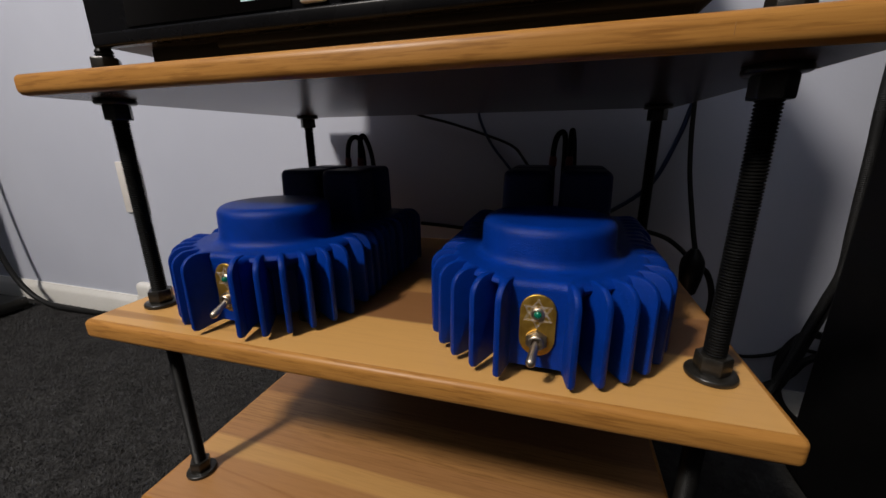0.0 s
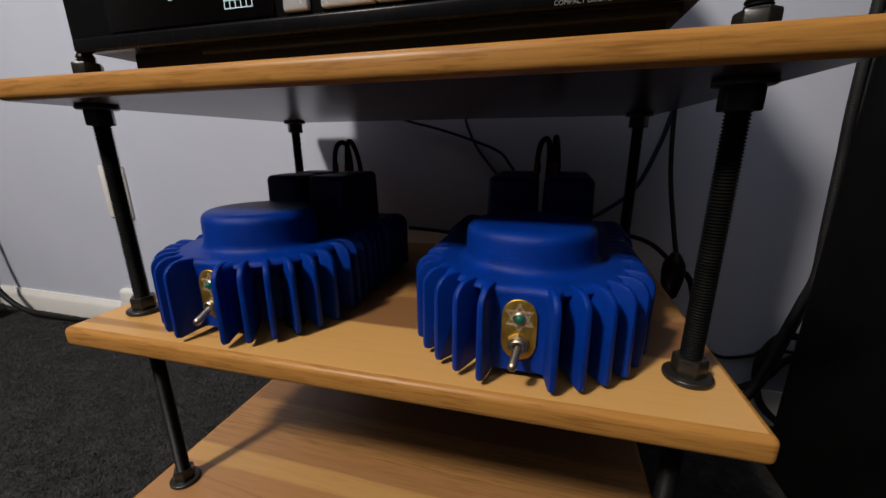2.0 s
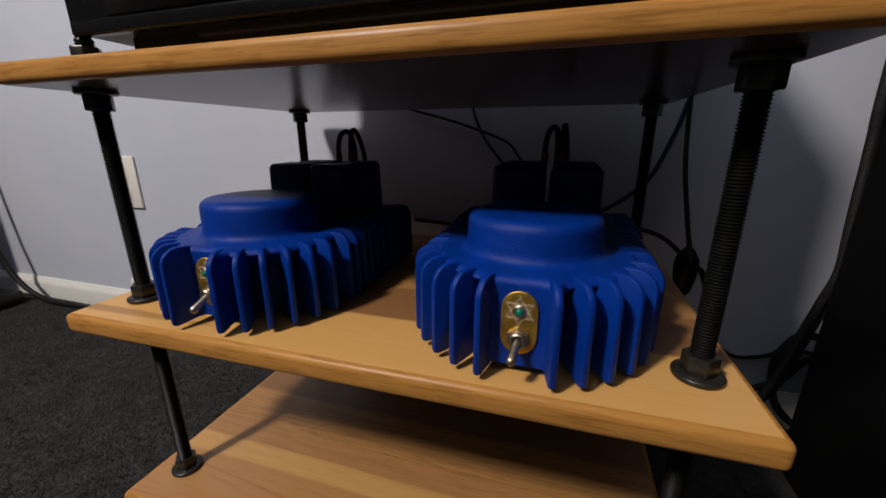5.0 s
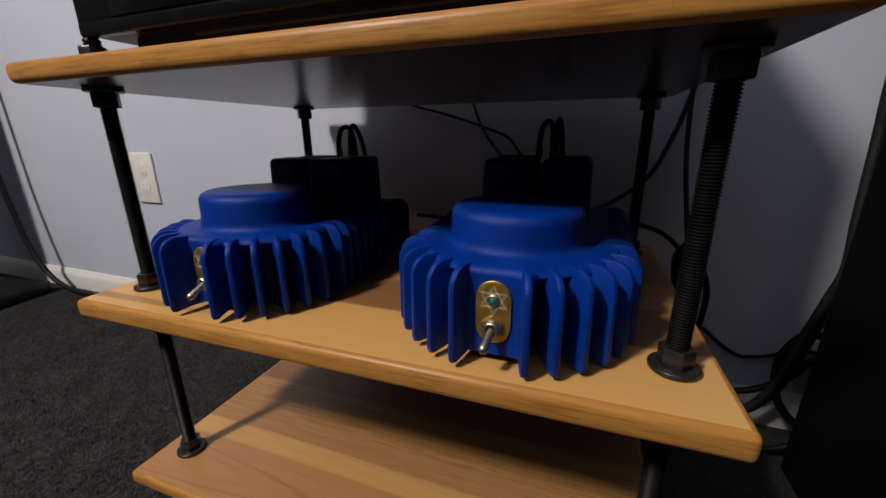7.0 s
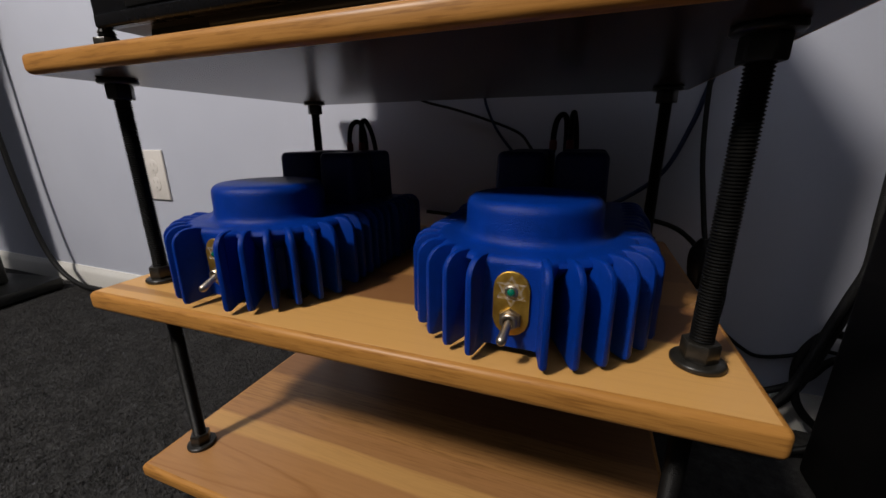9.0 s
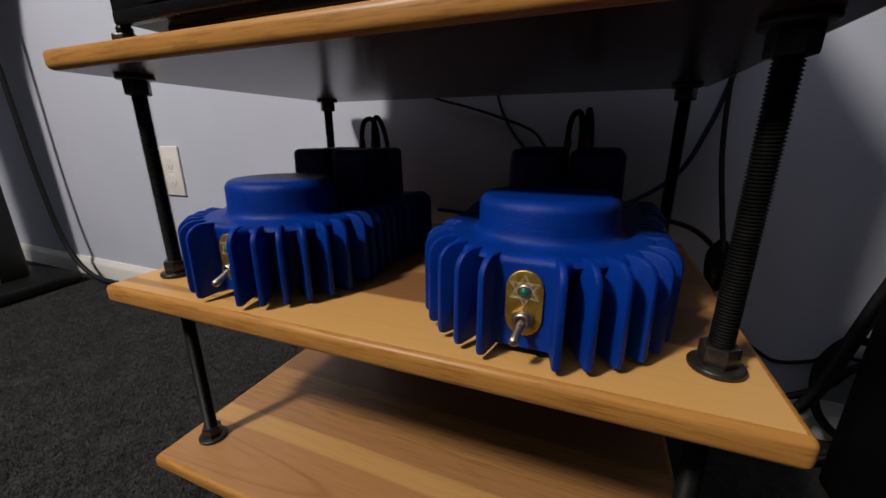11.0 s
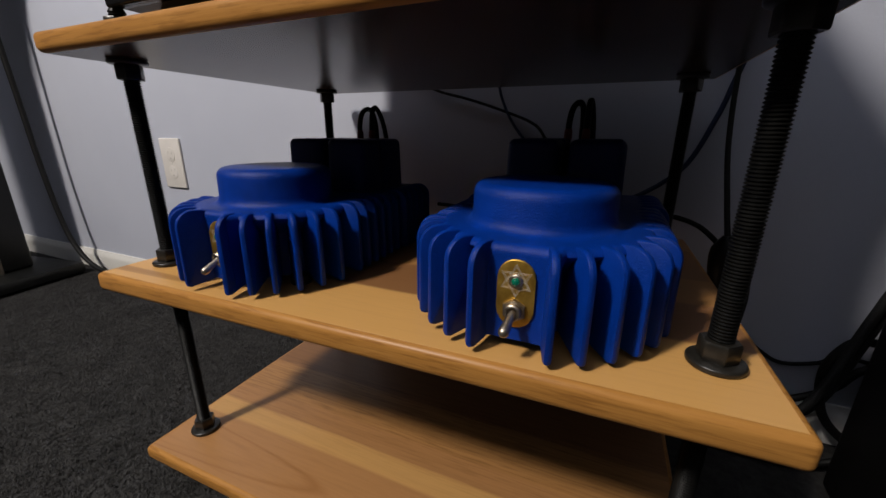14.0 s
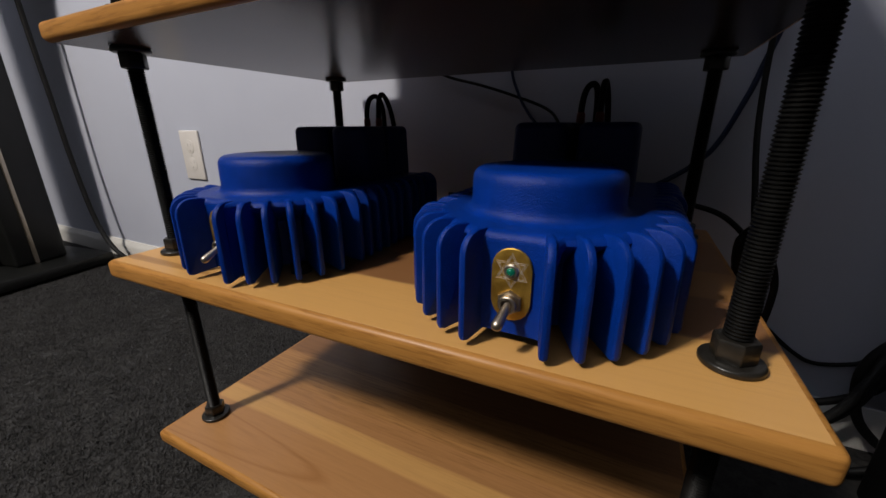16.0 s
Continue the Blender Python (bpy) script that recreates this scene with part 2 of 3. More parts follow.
def carpet_pile(name, dark, light, islands=False):
    """Short charcoal pile: tufts, bundles of tufts and broad trodden patches."""
    n = Nodes(name)
    v = n.coords()
    tuft, bundle, patch = n.noise(420.0, 4, 0.75, v), n.noise(100.0, 3, 0.6, v), n.noise(15.0, 5, 0.7, v)
    both = n.calc("ADD", n.calc("MULTIPLY", tuft, 0.26), n.calc("MULTIPLY", bundle, 0.40))
    both = n.calc("ADD", both, n.calc("MULTIPLY", patch, 0.34))
    if islands:
        g = n.tree.nodes.new("ShaderNodeNewGeometry")
        both = n.calc("ADD", n.calc("MULTIPLY", both, 0.80), n.calc("MULTIPLY", g.outputs["Random Per Island"], 0.20))
    c = n.ramp(both, [(0.33, dark), (0.52, tuple(0.5 * (a + b) for a, b in zip(dark, light))), (0.70, light)])
    n.bump(n.calc("ADD", tuft, bundle), 0.7, 0.0030)
    return n.set(c, 0.95, 0.0, 0.1)


CARPET = carpet_pile("charcoal_carpet", (0.015, 0.0146, 0.0143), (0.074, 0.0716, 0.0695))
CARPET_TUFT = carpet_pile("charcoal_carpet_tufts", (0.017, 0.0166, 0.0163), (0.086, 0.0830, 0.0806), islands=True)

# ---- mesh helpers ----


def link_mesh(name, bm, material, smooth=True, angle=40):
    me = bpy.data.meshes.new(name)
    bm.normal_update()
    shaded = any(f.smooth for f in bm.faces)
    bm.to_mesh(me)
    bm.free()
    for m in material if isinstance(material, (list, tuple)) else (material,):
        me.materials.append(m)
    if smooth:
        if not shaded:
            me.polygons.foreach_set("use_smooth", [True] * len(me.polygons))
        me.set_sharp_from_angle(angle=radians(angle))
    return me


def part(name, bm, material, parent, label="", m=None):
    """One mesh object under a thing or a part."""
    ob = new(name, link_mesh(name, bm, material) if not isinstance(bm, bpy.types.Mesh) else bm)
    ob.parent = parent
    if m is not None:
        ob.matrix_basis = m
    return tagged(ob, label)


def thing(name, at=(0, 0, 0), turn=0.0, **tags):
    ob = new(name)
    ob.empty_display_size = 0.02
    ob.matrix_basis = pose(*at, 0, 0, turn)
    return tagged(ob, **tags)


def solid(name, bm, material, **tags):
    return tagged(new(name, link_mesh(name, bm, material)), **tags)


def flat_broad_faces(bm):
    """Keep broad faces flat and the small bevel faces smooth."""
    most = max(f.calc_area() for f in bm.faces)
    for f in bm.faces:
        f.smooth = f.calc_area() < 0.008 * most or f.calc_area() < 2.0e-7


def box(x0, x1, y0, y1, z0, z1, bevel=0.0, seg=2, bm=None):
    bm = bm or bmesh.new()
    m = Matrix.LocRotScale(((x0 + x1) / 2, (y0 + y1) / 2, (z0 + z1) / 2), None, (x1 - x0, y1 - y0, z1 - z0))
    made = bmesh.ops.create_cube(bm, size=1, matrix=m)["verts"]
    if bevel:
        edges = list({e for v in made for e in v.link_edges})
        bmesh.ops.bevel(bm, geom=edges, offset=bevel, segments=seg, profile=0.5, affect="EDGES")
        flat_broad_faces(bm)
    return bm


def prism(outline, z0, z1, bevel=0.0, seg=3, top_only=False):
    """An upright block over an outline in x and y."""
    bm = bmesh.new()
    low = [bm.verts.new((x, y, z0)) for x, y in outline]
    high = [bm.verts.new((x, y, z1)) for x, y in outline]
    n = len(outline)
    for i in range(n):
        bm.faces.new((low[i], low[(i + 1) % n], high[(i + 1) % n], high[i]))
    top, bottom = bm.faces.new(high), bm.faces.new(low[::-1])
    if bevel:
        edges = list(top.edges) + ([] if top_only else list(bottom.edges))
        bmesh.ops.bevel(bm, geom=edges, offset=bevel, segments=seg, profile=0.5, affect="EDGES", clamp_overlap=True)
    bmesh.ops.recalc_face_normals(bm, faces=bm.faces)
    return bm


def lathe(profile, seg=32, cap=True):
    """A round body from (radius, z) pairs, bottom to top."""
    bm = bmesh.new()
    rings = [[bm.verts.new((r * math.cos(2 * math.pi * k / seg), r * math.sin(2 * math.pi * k / seg), z)) for k in range(seg)] for r, z in profile]
    for a, b in zip(rings, rings[1:]):
        for k in range(seg):
            bm.faces.new((a[k], a[(k + 1) % seg], b[(k + 1) % seg], b[k]))
    if cap:
        bm.faces.new(rings[-1])
        bm.faces.new(rings[0][::-1])
    return bm


def spline(points, steps=10):
    """A smooth line through points."""
    p = [Vector(q) for q in points]
    p = [p[0] * 2 - p[1]] + p + [p[-1] * 2 - p[-2]]
    out = []
    for i in range(1, len(p) - 2):
        for s in range(steps):
            t = s / steps
            a, b, c, d = p[i - 1 : i + 3]
            out.append(0.5 * (2 * b + (c - a) * t + (2 * a - 5 * b + 4 * c - d) * t * t + (3 * b - a - 3 * c + d) * t**3))
    return out + [p[-2]]


def tube(points, radius, seg=10, steps=10, ribs=0.0):
    """A cable along a smooth line; ribs give it a corrugated skin."""
    line = spline(points, steps)
    bm, rings = bmesh.new(), []
    side = Vector((0.3, 0.2, 0.93))
    for i, q in enumerate(line):
        ahead = (line[min(i + 1, len(line) - 1)] - line[max(i - 1, 0)]).normalized()
        side = (side - ahead * side.dot(ahead)).normalized()
        up = ahead.cross(side)
        r = radius * (1 + (ribs if i % 2 else -ribs))
        rings.append([bm.verts.new(q + r * (math.cos(2 * math.pi * k / seg) * side + math.sin(2 * math.pi * k / seg) * up)) for k in range(seg)])
    for a, b in zip(rings, rings[1:]):
        for k in range(seg):
            bm.faces.new((a[k], a[(k + 1) % seg], b[(k + 1) % seg], b[k]))
    bm.faces.new(rings[-1])
    bm.faces.new(rings[0][::-1])
    bmesh.ops.recalc_face_normals(bm, faces=bm.faces)
    return bm


# ---- the room ----
FLOOR, WALL_Y, ROOM_X0, ROOM_X1, ROOM_Y0, ROOM_Z = -0.004, 0.406, -3.4, 2.7, -5.2, 2.50
solid("floor", box(ROOM_X0, ROOM_X1, ROOM_Y0, WALL_Y, FLOOR - 0.05, FLOOR), CARPET, label="charcoal cut-pile carpet over the whole room", category="floor", kind="structure")
solid("wall_north", box(ROOM_X0, ROOM_X1, WALL_Y, WALL_Y + 0.12, FLOOR - 0.05, ROOM_Z), WALL, label="pale lavender painted plaster wall behind the rack", category="wall", kind="structure")
# Out-of-view walls close the room; their dark tone only curbs the fill.
solid("wall_south", box(ROOM_X0, ROOM_X1, ROOM_Y0 - 0.12, ROOM_Y0, FLOOR - 0.05, ROOM_Z), FAR_WALL, label="unseen room wall, toned dark grey to curb bounced light", category="wall", kind="structure")
solid("wall_west", box(ROOM_X0 - 0.12, ROOM_X0, ROOM_Y0, WALL_Y, FLOOR - 0.05, ROOM_Z), FAR_WALL, label="unseen room wall, toned dark grey to curb bounced light", category="wall", kind="structure")
solid("wall_east", box(ROOM_X1, ROOM_X1 + 0.12, ROOM_Y0, WALL_Y, FLOOR - 0.05, ROOM_Z), FAR_WALL, label="unseen room wall, toned dark grey to curb bounced light", category="wall", kind="structure")
solid("ceiling", box(ROOM_X0, ROOM_X1, ROOM_Y0, WALL_Y, ROOM_Z, ROOM_Z + 0.1), CEILING, label="plain unseen ceiling, blue-grey tone set for bounced light", category="ceiling", kind="structure")


def baseboard_profile():
    bm = bmesh.new()
    prof = [(0, 0), (-0.012, 0), (-0.012, 0.036), (-0.010, 0.044), (-0.006, 0.049), (-0.004, 0.054), (0, 0.054)]
    ends = [[bm.verts.new((x, WALL_Y + y, FLOOR + z)) for y, z in prof] for x in (ROOM_X0, ROOM_X1)]
    for i in range(len(prof)):
        j = (i + 1) % len(prof)
        bm.faces.new((ends[0][i], ends[0][j], ends[1][j], ends[1][i]))
    bm.faces.new(ends[0])
    bm.faces.new(ends[1][::-1])
    bmesh.ops.recalc_face_normals(bm, faces=bm.faces)
    return bm


solid("baseboard", baseboard_profile(), WHITE_TRIM, label="low white painted wooden baseboard along the wall", category="baseboard", kind="structure")

# ---- the rack ----
HALF, DEPTH, THICK, MID_THICK = 0.2730, 0.364, 0.0160, 0.0185
LOW, MID, TOP = 0.0485, 0.2610, 0.4665
LEAN_MID = -0.62
ROD_X, ROD_Y, ROD_R = (-0.2378, 0.2388), (0.0470, 0.3150), 0.0067
PITCH = 0.00200


def shelf_board(z, wood, label, lean=0.0, seam=None, shift=0.0, thick=THICK, half=HALF):
    t = thing("shelf_board", label=label, category="shelf", group="boards of the rack")
    band = box(-half, half, 0, DEPTH, -thick + 0.00012, -0.00012, 0.0050, 5)
    for f in band.faces:
        f.smooth = max(abs(c) for c in f.normal) < 0.999
    part("edge_band", band, WOOD_EDGE, t, "orange-brown wood-grain edge band")
    bm = box(-half + 0.0048, half - 0.0048, 0.0048, DEPTH - 0.0048, -thick, 0, 0.0003, 1)
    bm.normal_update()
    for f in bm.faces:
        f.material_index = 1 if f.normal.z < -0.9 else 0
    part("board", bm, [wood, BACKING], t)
    if seam is not None:
        part("band_seam", box(seam, seam + 0.0003, -0.0001, 0.004, -thick + 0.0054, -0.0054), SEAM, t, "butt seam of the edge band")
    t.matrix_basis = pose(shift, 0, z, 0, lean, 0)
    return t


shelf_board(LOW, WOOD_LOW, "bottom rack board with striped walnut and oak grain above carpet", shift=-0.002)
shelf_board(MID, WOOD_MID, "middle rack board in light oak grain carrying two blue amplifiers", LEAN_MID, shift=-0.004, thick=MID_THICK, half=0.2742)
shelf_board(TOP, WOOD_TOP, "top rack board in light oak grain carrying a black player", seam=0.2020, shift=-0.002)


def threaded_rod(z0, z1):
    prof, z = [(ROD_R * 0.8, z0)], z0 + 0.001
    while z < z1 - PITCH:
        prof += [(ROD_R * 0.84, z), (ROD_R * 0.84, z + 0.12 * PITCH), (ROD_R, z + 0.46 * PITCH), (ROD_R, z + 0.62 * PITCH)]
        z += PITCH
    prof.append((ROD_R * 0.8, z1))
    return lathe(prof, 20)


def hex_nut(z0, z1, flats=0.0188):
    r = flats / 2 / math.cos(math.pi / 6)
    bm = bmesh.new()
    zs = [(z0, 0.93), (z0 + 0.0016, 1.0), (z1 - 0.0016, 1.0), (z1, 0.93)]
    rings = []
    for z, s in zs:
        ring = []
        for k in range(6):
            a = math.pi / 3 * k + 0.25
            ring.append(bm.verts.new((s * r * math.cos(a), s * r * math.sin(a), z)))
        rings.append(ring)
    for a, b in zip(rings, rings[1:]):
        for k in range(6):
            bm.faces.new((a[k], a[(k + 1) % 6], b[(k + 1) % 6], b[k]))
    bm.faces.new(rings[-1])
    bm.faces.new(rings[0][::-1])
    bmesh.ops.bevel(bm, geom=[e for e in bm.edges if abs(e.verts[0].co.z - e.verts[1].co.z) > 0.005], offset=0.0007, segments=2, profile=0.5, affect="EDGES")
    return bm


def washer(z0, z1, r=0.0153):
    return lathe([(r - 0.0012, z0), (r - 0.0003, z0 + 0.0005), (r, z0 + 0.0012), (r, z1 - 0.0012), (r - 0.0004, z1 - 0.0005), (r - 0.0014, z1)], 36)


def rack_post(mid):
    """A threaded rod; mid is the height of the leaning middle board here."""
    t = thing("rack_post", label="black threaded steel rod with hex nuts clamping the boards", category="rack post", group="posts of the rack")
    part("threaded_rod", threaded_rod(FLOOR + 0.001, TOP + 0.0235), STEEL_BLACK, t)
    for z, thick in ((LOW, THICK), (mid, MID_THICK), (TOP, THICK)):
        part("washer", washer(z + 0.0001, z + 0.0042), NUT_STEEL, t)
        part("hex_nut", hex_nut(z + 0.0042, z + 0.0164), NUT_STEEL, t)
        part("washer", washer(z - thick - 0.0042, z - thick - 0.0001), NUT_STEEL, t)
        part("hex_nut", hex_nut(z - thick - 0.0170, z - thick - 0.0042), NUT_STEEL, t)
    return t


for px, front, turns in ((ROD_X[0], 0.0, (0, 9)), (ROD_X[1], 0.0050, (23, 37))):
    post = rack_post(MID + (px + 0.004) * math.sin(radians(-LEAN_MID)))
    post.matrix_basis = pose(px, ROD_Y[0] + front, 0, 0, 0, turns[0])
    copy_thing(post, pose(px, ROD_Y[1], 0, 0, 0, turns[1]))

# ---- the blue amplifiers ----
DECK = 0.0672
FIN_R, CORE_R, DECK_R = 0.0922, 0.0570, 0.0750


def half_outline(panel, radius, side):
    """Right half of the casting, from the front middle round to the back."""
    pts = [(0.0140, -panel), (0.0178, -panel - 0.0008), (0.0202, -panel - 0.0026), (0.0216, -panel - 0.0050), (0.0224, -0.0800), (0.0242, -0.0800)]
    for k in range(9):
        a = radians(20.5 + k * (90 - 20.5) / 8)
        pts.append((radius * math.sin(a), -radius * math.cos(a)))
    pts += [(radius + 0.6 * side, 0.060), (radius + side, 0.110)]
    for k in range(6):
        a = radians(k * 18)
        pts.append((radius + side - 0.0160 + 0.0160 * math.cos(a), 0.1515 + 0.0160 * math.sin(a)))
    return pts


def casting(panel):
    """A deep core under a wider deck with a rounded rim, from which the fins stand out."""
    rings = []
    bm = bmesh.new()
    levels = [(0.0075, CORE_R, 0.0), (DECK - 0.0200, CORE_R, 0.0), (DECK - 0.0150, CORE_R + 0.0060, 0.0), (DECK - 0.0100, DECK_R - 0.0060, 0.0), (DECK - 0.0060, DECK_R - 0.0010, 0.0), (DECK - 0.0045, DECK_R, 0.0)]
    levels += [(DECK - 0.0030, DECK_R, 0.0006), (DECK - 0.0013, DECK_R, 0.0019), (DECK - 0.0003, DECK_R, 0.0040), (DECK, DECK_R, 0.0062)]
    for z, radius, inset in levels:
        right = half_outline(panel, radius, 0.0125 if radius > CORE_R + 0.010 else 0.001)
        outline = right + [(-x, y) for x, y in right[::-1]]
        k = 1 - inset / 0.078
        rings.append([bm.verts.new((x * k, 0.04 + (y - 0.04) * (1 - inset / 0.11), z)) for x, y in outline])
    n = len(rings[0])
    for a, b in zip(rings, rings[1:]):
        for i in range(n):
            bm.faces.new((a[i], a[(i + 1) % n], b[(i + 1) % n], b[i]))
    bm.faces.new(rings[-1])
    bm.faces.new(rings[0][::-1])
    bmesh.ops.recalc_face_normals(bm, faces=bm.faces)
    return bm


def fin(r0, r1, z0=0.0035, top=DECK + 0.0011):
    """One cooling fin, standing out along -y, its upper outer corner rounded."""
    side = [(r0, z0 + 0.004), (r1 - 0.004, z0), (r1 - 0.001, z0 + 0.0012), (r1, z0 + 0.004)]
    rr = 0.0135
    for k in range(7):
        a = radians(k * 15)
        side.append((r1 - rr - 0.0004 + rr * math.cos(a), top + 0.0002 - rr + rr * math.sin(a)))
    side += [(r1 - 0.0215, top - 0.0003), (r1 - 0.0255, DECK - 0.0008), (r0, DECK - 0.0030)]
    bm = bmesh.new()
    cols = []
    for x, k in ((-0.0025, 1), (0.0025, 1)):
        cols.append([bm.verts.new((x, -r, z)) for r, z in side])
    n = len(side)
    for i in range(n):
        j = (i + 1) % n
        bm.faces.new((cols[0][i], cols[0][j], cols[1][j], cols[1][i]))
    a, b = bm.faces.new(cols[0][::-1]), bm.faces.new(cols[1])
    bmesh.ops.recalc_face_normals(bm, faces=bm.faces)
    rim = [e for f in (a, b) for e in f.edges if max(-v.co.y for v in e.verts) > r0 + 0.001]
    bmesh.ops.bevel(bm, geom=rim, offset=0.0019, segments=2, profile=0.5, affect="EDGES", clamp_overlap=True)
    return bm


def oblong(w, h, seg=10):
    pts, r, s = [], w / 2, (h - w) / 2
    for k in range(seg + 1):
        a = math.pi * k / seg
        pts.append((r * math.cos(a), s + r * math.sin(a)))
    for k in range(seg + 1):
        a = math.pi + math.pi * k / seg
        pts.append((r * math.cos(a), -s + r * math.sin(a)))
    return pts


def star_ring(size, up):
    """One engraved triangle outline."""
    bm = bmesh.new()
    rings = []
    for z in (0.0, 0.00012):
        for rr in (size, size - 0.00028):
            rings.append([bm.verts.new((rr * math.sin(2 * math.pi * k / 3), up * rr * math.cos(2 * math.pi * k / 3), z)) for k in range(3)])
    for a, b in ((0, 1), (1, 3), (3, 2), (2, 0)):
        for k in range(3):
            bm.faces.new((rings[a][k], rings[a][(k + 1) % 3], rings[b][(k + 1) % 3], rings[b][k]))
    bmesh.ops.recalc_face_normals(bm, faces=bm.faces)
    return bm


def transformer_cover(x0, x1, y0, y1, top):
    """A tall rounded cover that tapers slightly to its top."""
    bm = box(x0, x1, y0, y1, DECK - 0.002, top)
    up = [e for e in bm.edges if abs(e.verts[0].co.z - e.verts[1].co.z) > 0.02]
    bmesh.ops.bevel(bm, geom=up, offset=0.0095, segments=5, profile=0.5, affect="EDGES")
    rim = [e for e in bm.edges if all(v.co.z > top - 0.0005 for v in e.verts)]
    bmesh.ops.bevel(bm, geom=rim, offset=0.0062, segments=5, profile=0.5, affect="EDGES")
    cx, cy = (x0 + x1) / 2, (y0 + y1) / 2
    for v in bm.verts:
        k = 1 - 0.05 * max(0.0, (v.co.z - DECK) / 0.052)
        v.co.x, v.co.y = cx + (v.co.x - cx) * k, cy + (v.co.y - cy) * k
    return bm


def amplifier(at, turn, drum_top, panel, label):
    t = thing("amplifier", at, turn, label=label, category="amplifier", group="pair of blue amplifiers")
    part("casting", casting(panel), BLUE, t)
    fin_round = link_mesh("fin", fin(0.053, FIN_R), BLUE)
    fin_side = link_mesh("fin", fin(0.057, 0.0900), BLUE)
    fin_rear = link_mesh("fin", fin(0.057, 0.0935, top=DECK + 0.0022), BLUE)
    for side in (-1, 1):
        for k in range(6):
            part("fin", fin_round, None, t, m=pose(0, 0, 0, 0, 0, side * (14.8 + 12.0 * k)))
        for k in range(11):
            part("fin", fin_rear if k > 5 else fin_side, None, t, m=pose(0, 0.0040 + 0.0148 * k, 0, 0, 0, side * 90))
    drum = [(0.0585, DECK - 0.003), (0.0585, DECK), (0.0558, DECK + 0.0004), (0.0536, DECK + 0.0013), (0.0520, DECK + 0.0028), (0.0510, DECK + 0.0050), (0.0505, DECK + 0.0080), (0.0502, drum_top - 0.0088)]
    for k in range(1, 6):
        a = radians(k * 18)
        drum.append((0.0422 + 0.008 * math.cos(a), drum_top - 0.0083 + 0.008 * math.sin(a)))
    drum += [(0.030, drum_top - 0.0001), (0.004, drum_top)]
    part("drum_cover", lathe(drum, 64), BLUE, t, "round drum-shaped cover with rounded rim")
    for x0, x1 in ((-0.0485, -0.0004), (0.0050, 0.0530)):
        for y0, y1 in ((0.066, 0.1125), (0.1145, 0.162)):
            part("transformer_cover", transformer_cover(x0, x1, y0, y1, 0.1234), BLUE_DARK, t, "tall dark navy rounded cover")
    for fx in (-0.05, 0.05):
        for fy in (-0.035, 0.13):
            part("foot", lathe([(0.008, 0.0), (0.009, 0.001), (0.009, 0.008), (0.008, 0.009)], 16), RUBBER, t, "black rubber foot", pose(fx, fy, 0))
    # name plate with lamp and switch, facing -y
    face = pose(0.0002, -panel - 0.0004, 0.0380, 90, 0, 0)
    plate = part("name_plate", prism(oblong(0.0224, 0.0430), -0.0006, 0.0012, 0.0008, 3), BRASS, t, "oblong brushed brass plate", face)
    for size in (0.0102, 0.0086):
        for up in (1, -1):
            part("engraved_triangle", star_ring(size, up), ENGRAVED, plate, "finely engraved triangle of a six-pointed star", pose(0, 0.0085, 0.00125))
    bezel = part("lamp_bezel", lathe([(0.0041, 0), (0.0041, 0.0009), (0.0034, 0.0016), (0.0025, 0.0016)], 20), NICKEL, plate, "", pose(0, 0.0085, 0.0012))
    lens = [(0.0025 * math.cos(radians(a)), 0.0026 * math.sin(radians(a))) for a in (0, 20, 40, 60, 78)]
    part("lamp_lens", lathe([(0.0025, -0.001)] + lens, 20), LED, plate, "green pilot lamp", pose(0, 0.0085, 0.0026))
    switch = part("toggle_switch", hex_nut(0.0, 0.0030, 0.0130), NICKEL, t, "nickel toggle switch tipped down", face @ pose(0, -0.0096, 0.0012, 0, 0, 17))
    part("bushing", lathe([(0.0052, 0.0), (0.0052, 0.0046), (0.0046, 0.0052), (0.0034, 0.0052), (0.0030, 0.0030), (0.0004, 0.0024)], 24), NICKEL, switch, "", pose(0, 0, 0.0012))
    lever = [(0.0022, 0.0), (0.0024, 0.004), (0.0028, 0.010), (0.0032, 0.0142), (0.0032, 0.0155), (0.0025, 0.0170), (0.0012, 0.0179), (0.0002, 0.0180)]
    part("lever", lathe(lever, 18), NICKEL, switch, "tapered bat lever", pose(0, 0, 0, 0, 0, -17) @ pose(0, 0, 0.0030, 30, -8, 0))
    # jumper leads between the covers
    loops = (
        [(-0.0045, 0.1530, 0.1195), (-0.0045, 0.1532, 0.139), (-0.0020, 0.1555, 0.1535), (0.0030, 0.161, 0.1590), (0.0065, 0.167, 0.1545), (0.0075, 0.172, 0.140), (0.0076, 0.174, 0.118), (0.0078, 0.174, 0.085), (0.008, 0.163, 0.055)],
        [(0.0130, 0.1530, 0.1195), (0.0130, 0.1533, 0.140), (0.0134, 0.156, 0.1560), (0.0142, 0.162, 0.1605), (0.0156, 0.169, 0.1540), (0.0172, 0.175, 0.141), (0.0185, 0.180, 0.119), (0.0195, 0.182, 0.085), (0.019, 0.165, 0.055)],
    )
    for pts in loops:
        lead = part("jumper_lead", tube(pts, 0.0031, 10, 8), RUBBER, t, "looped black lead")
        part("lead_sleeve", lathe([(0.0036, 0), (0.0041, 0.001), (0.0041, 0.008), (0.0032, 0.011)], 14), RED_SLEEVE, lead, "dull red sleeve", pose(pts[0][0], pts[0][1], 0.1222))
    return t


amplifier((0.1285, 0.0945, MID + 0.0014), -0.8, 0.0960, 0.0735, "royal blue finned amplifier with brass switch plate, beside the thick rod")
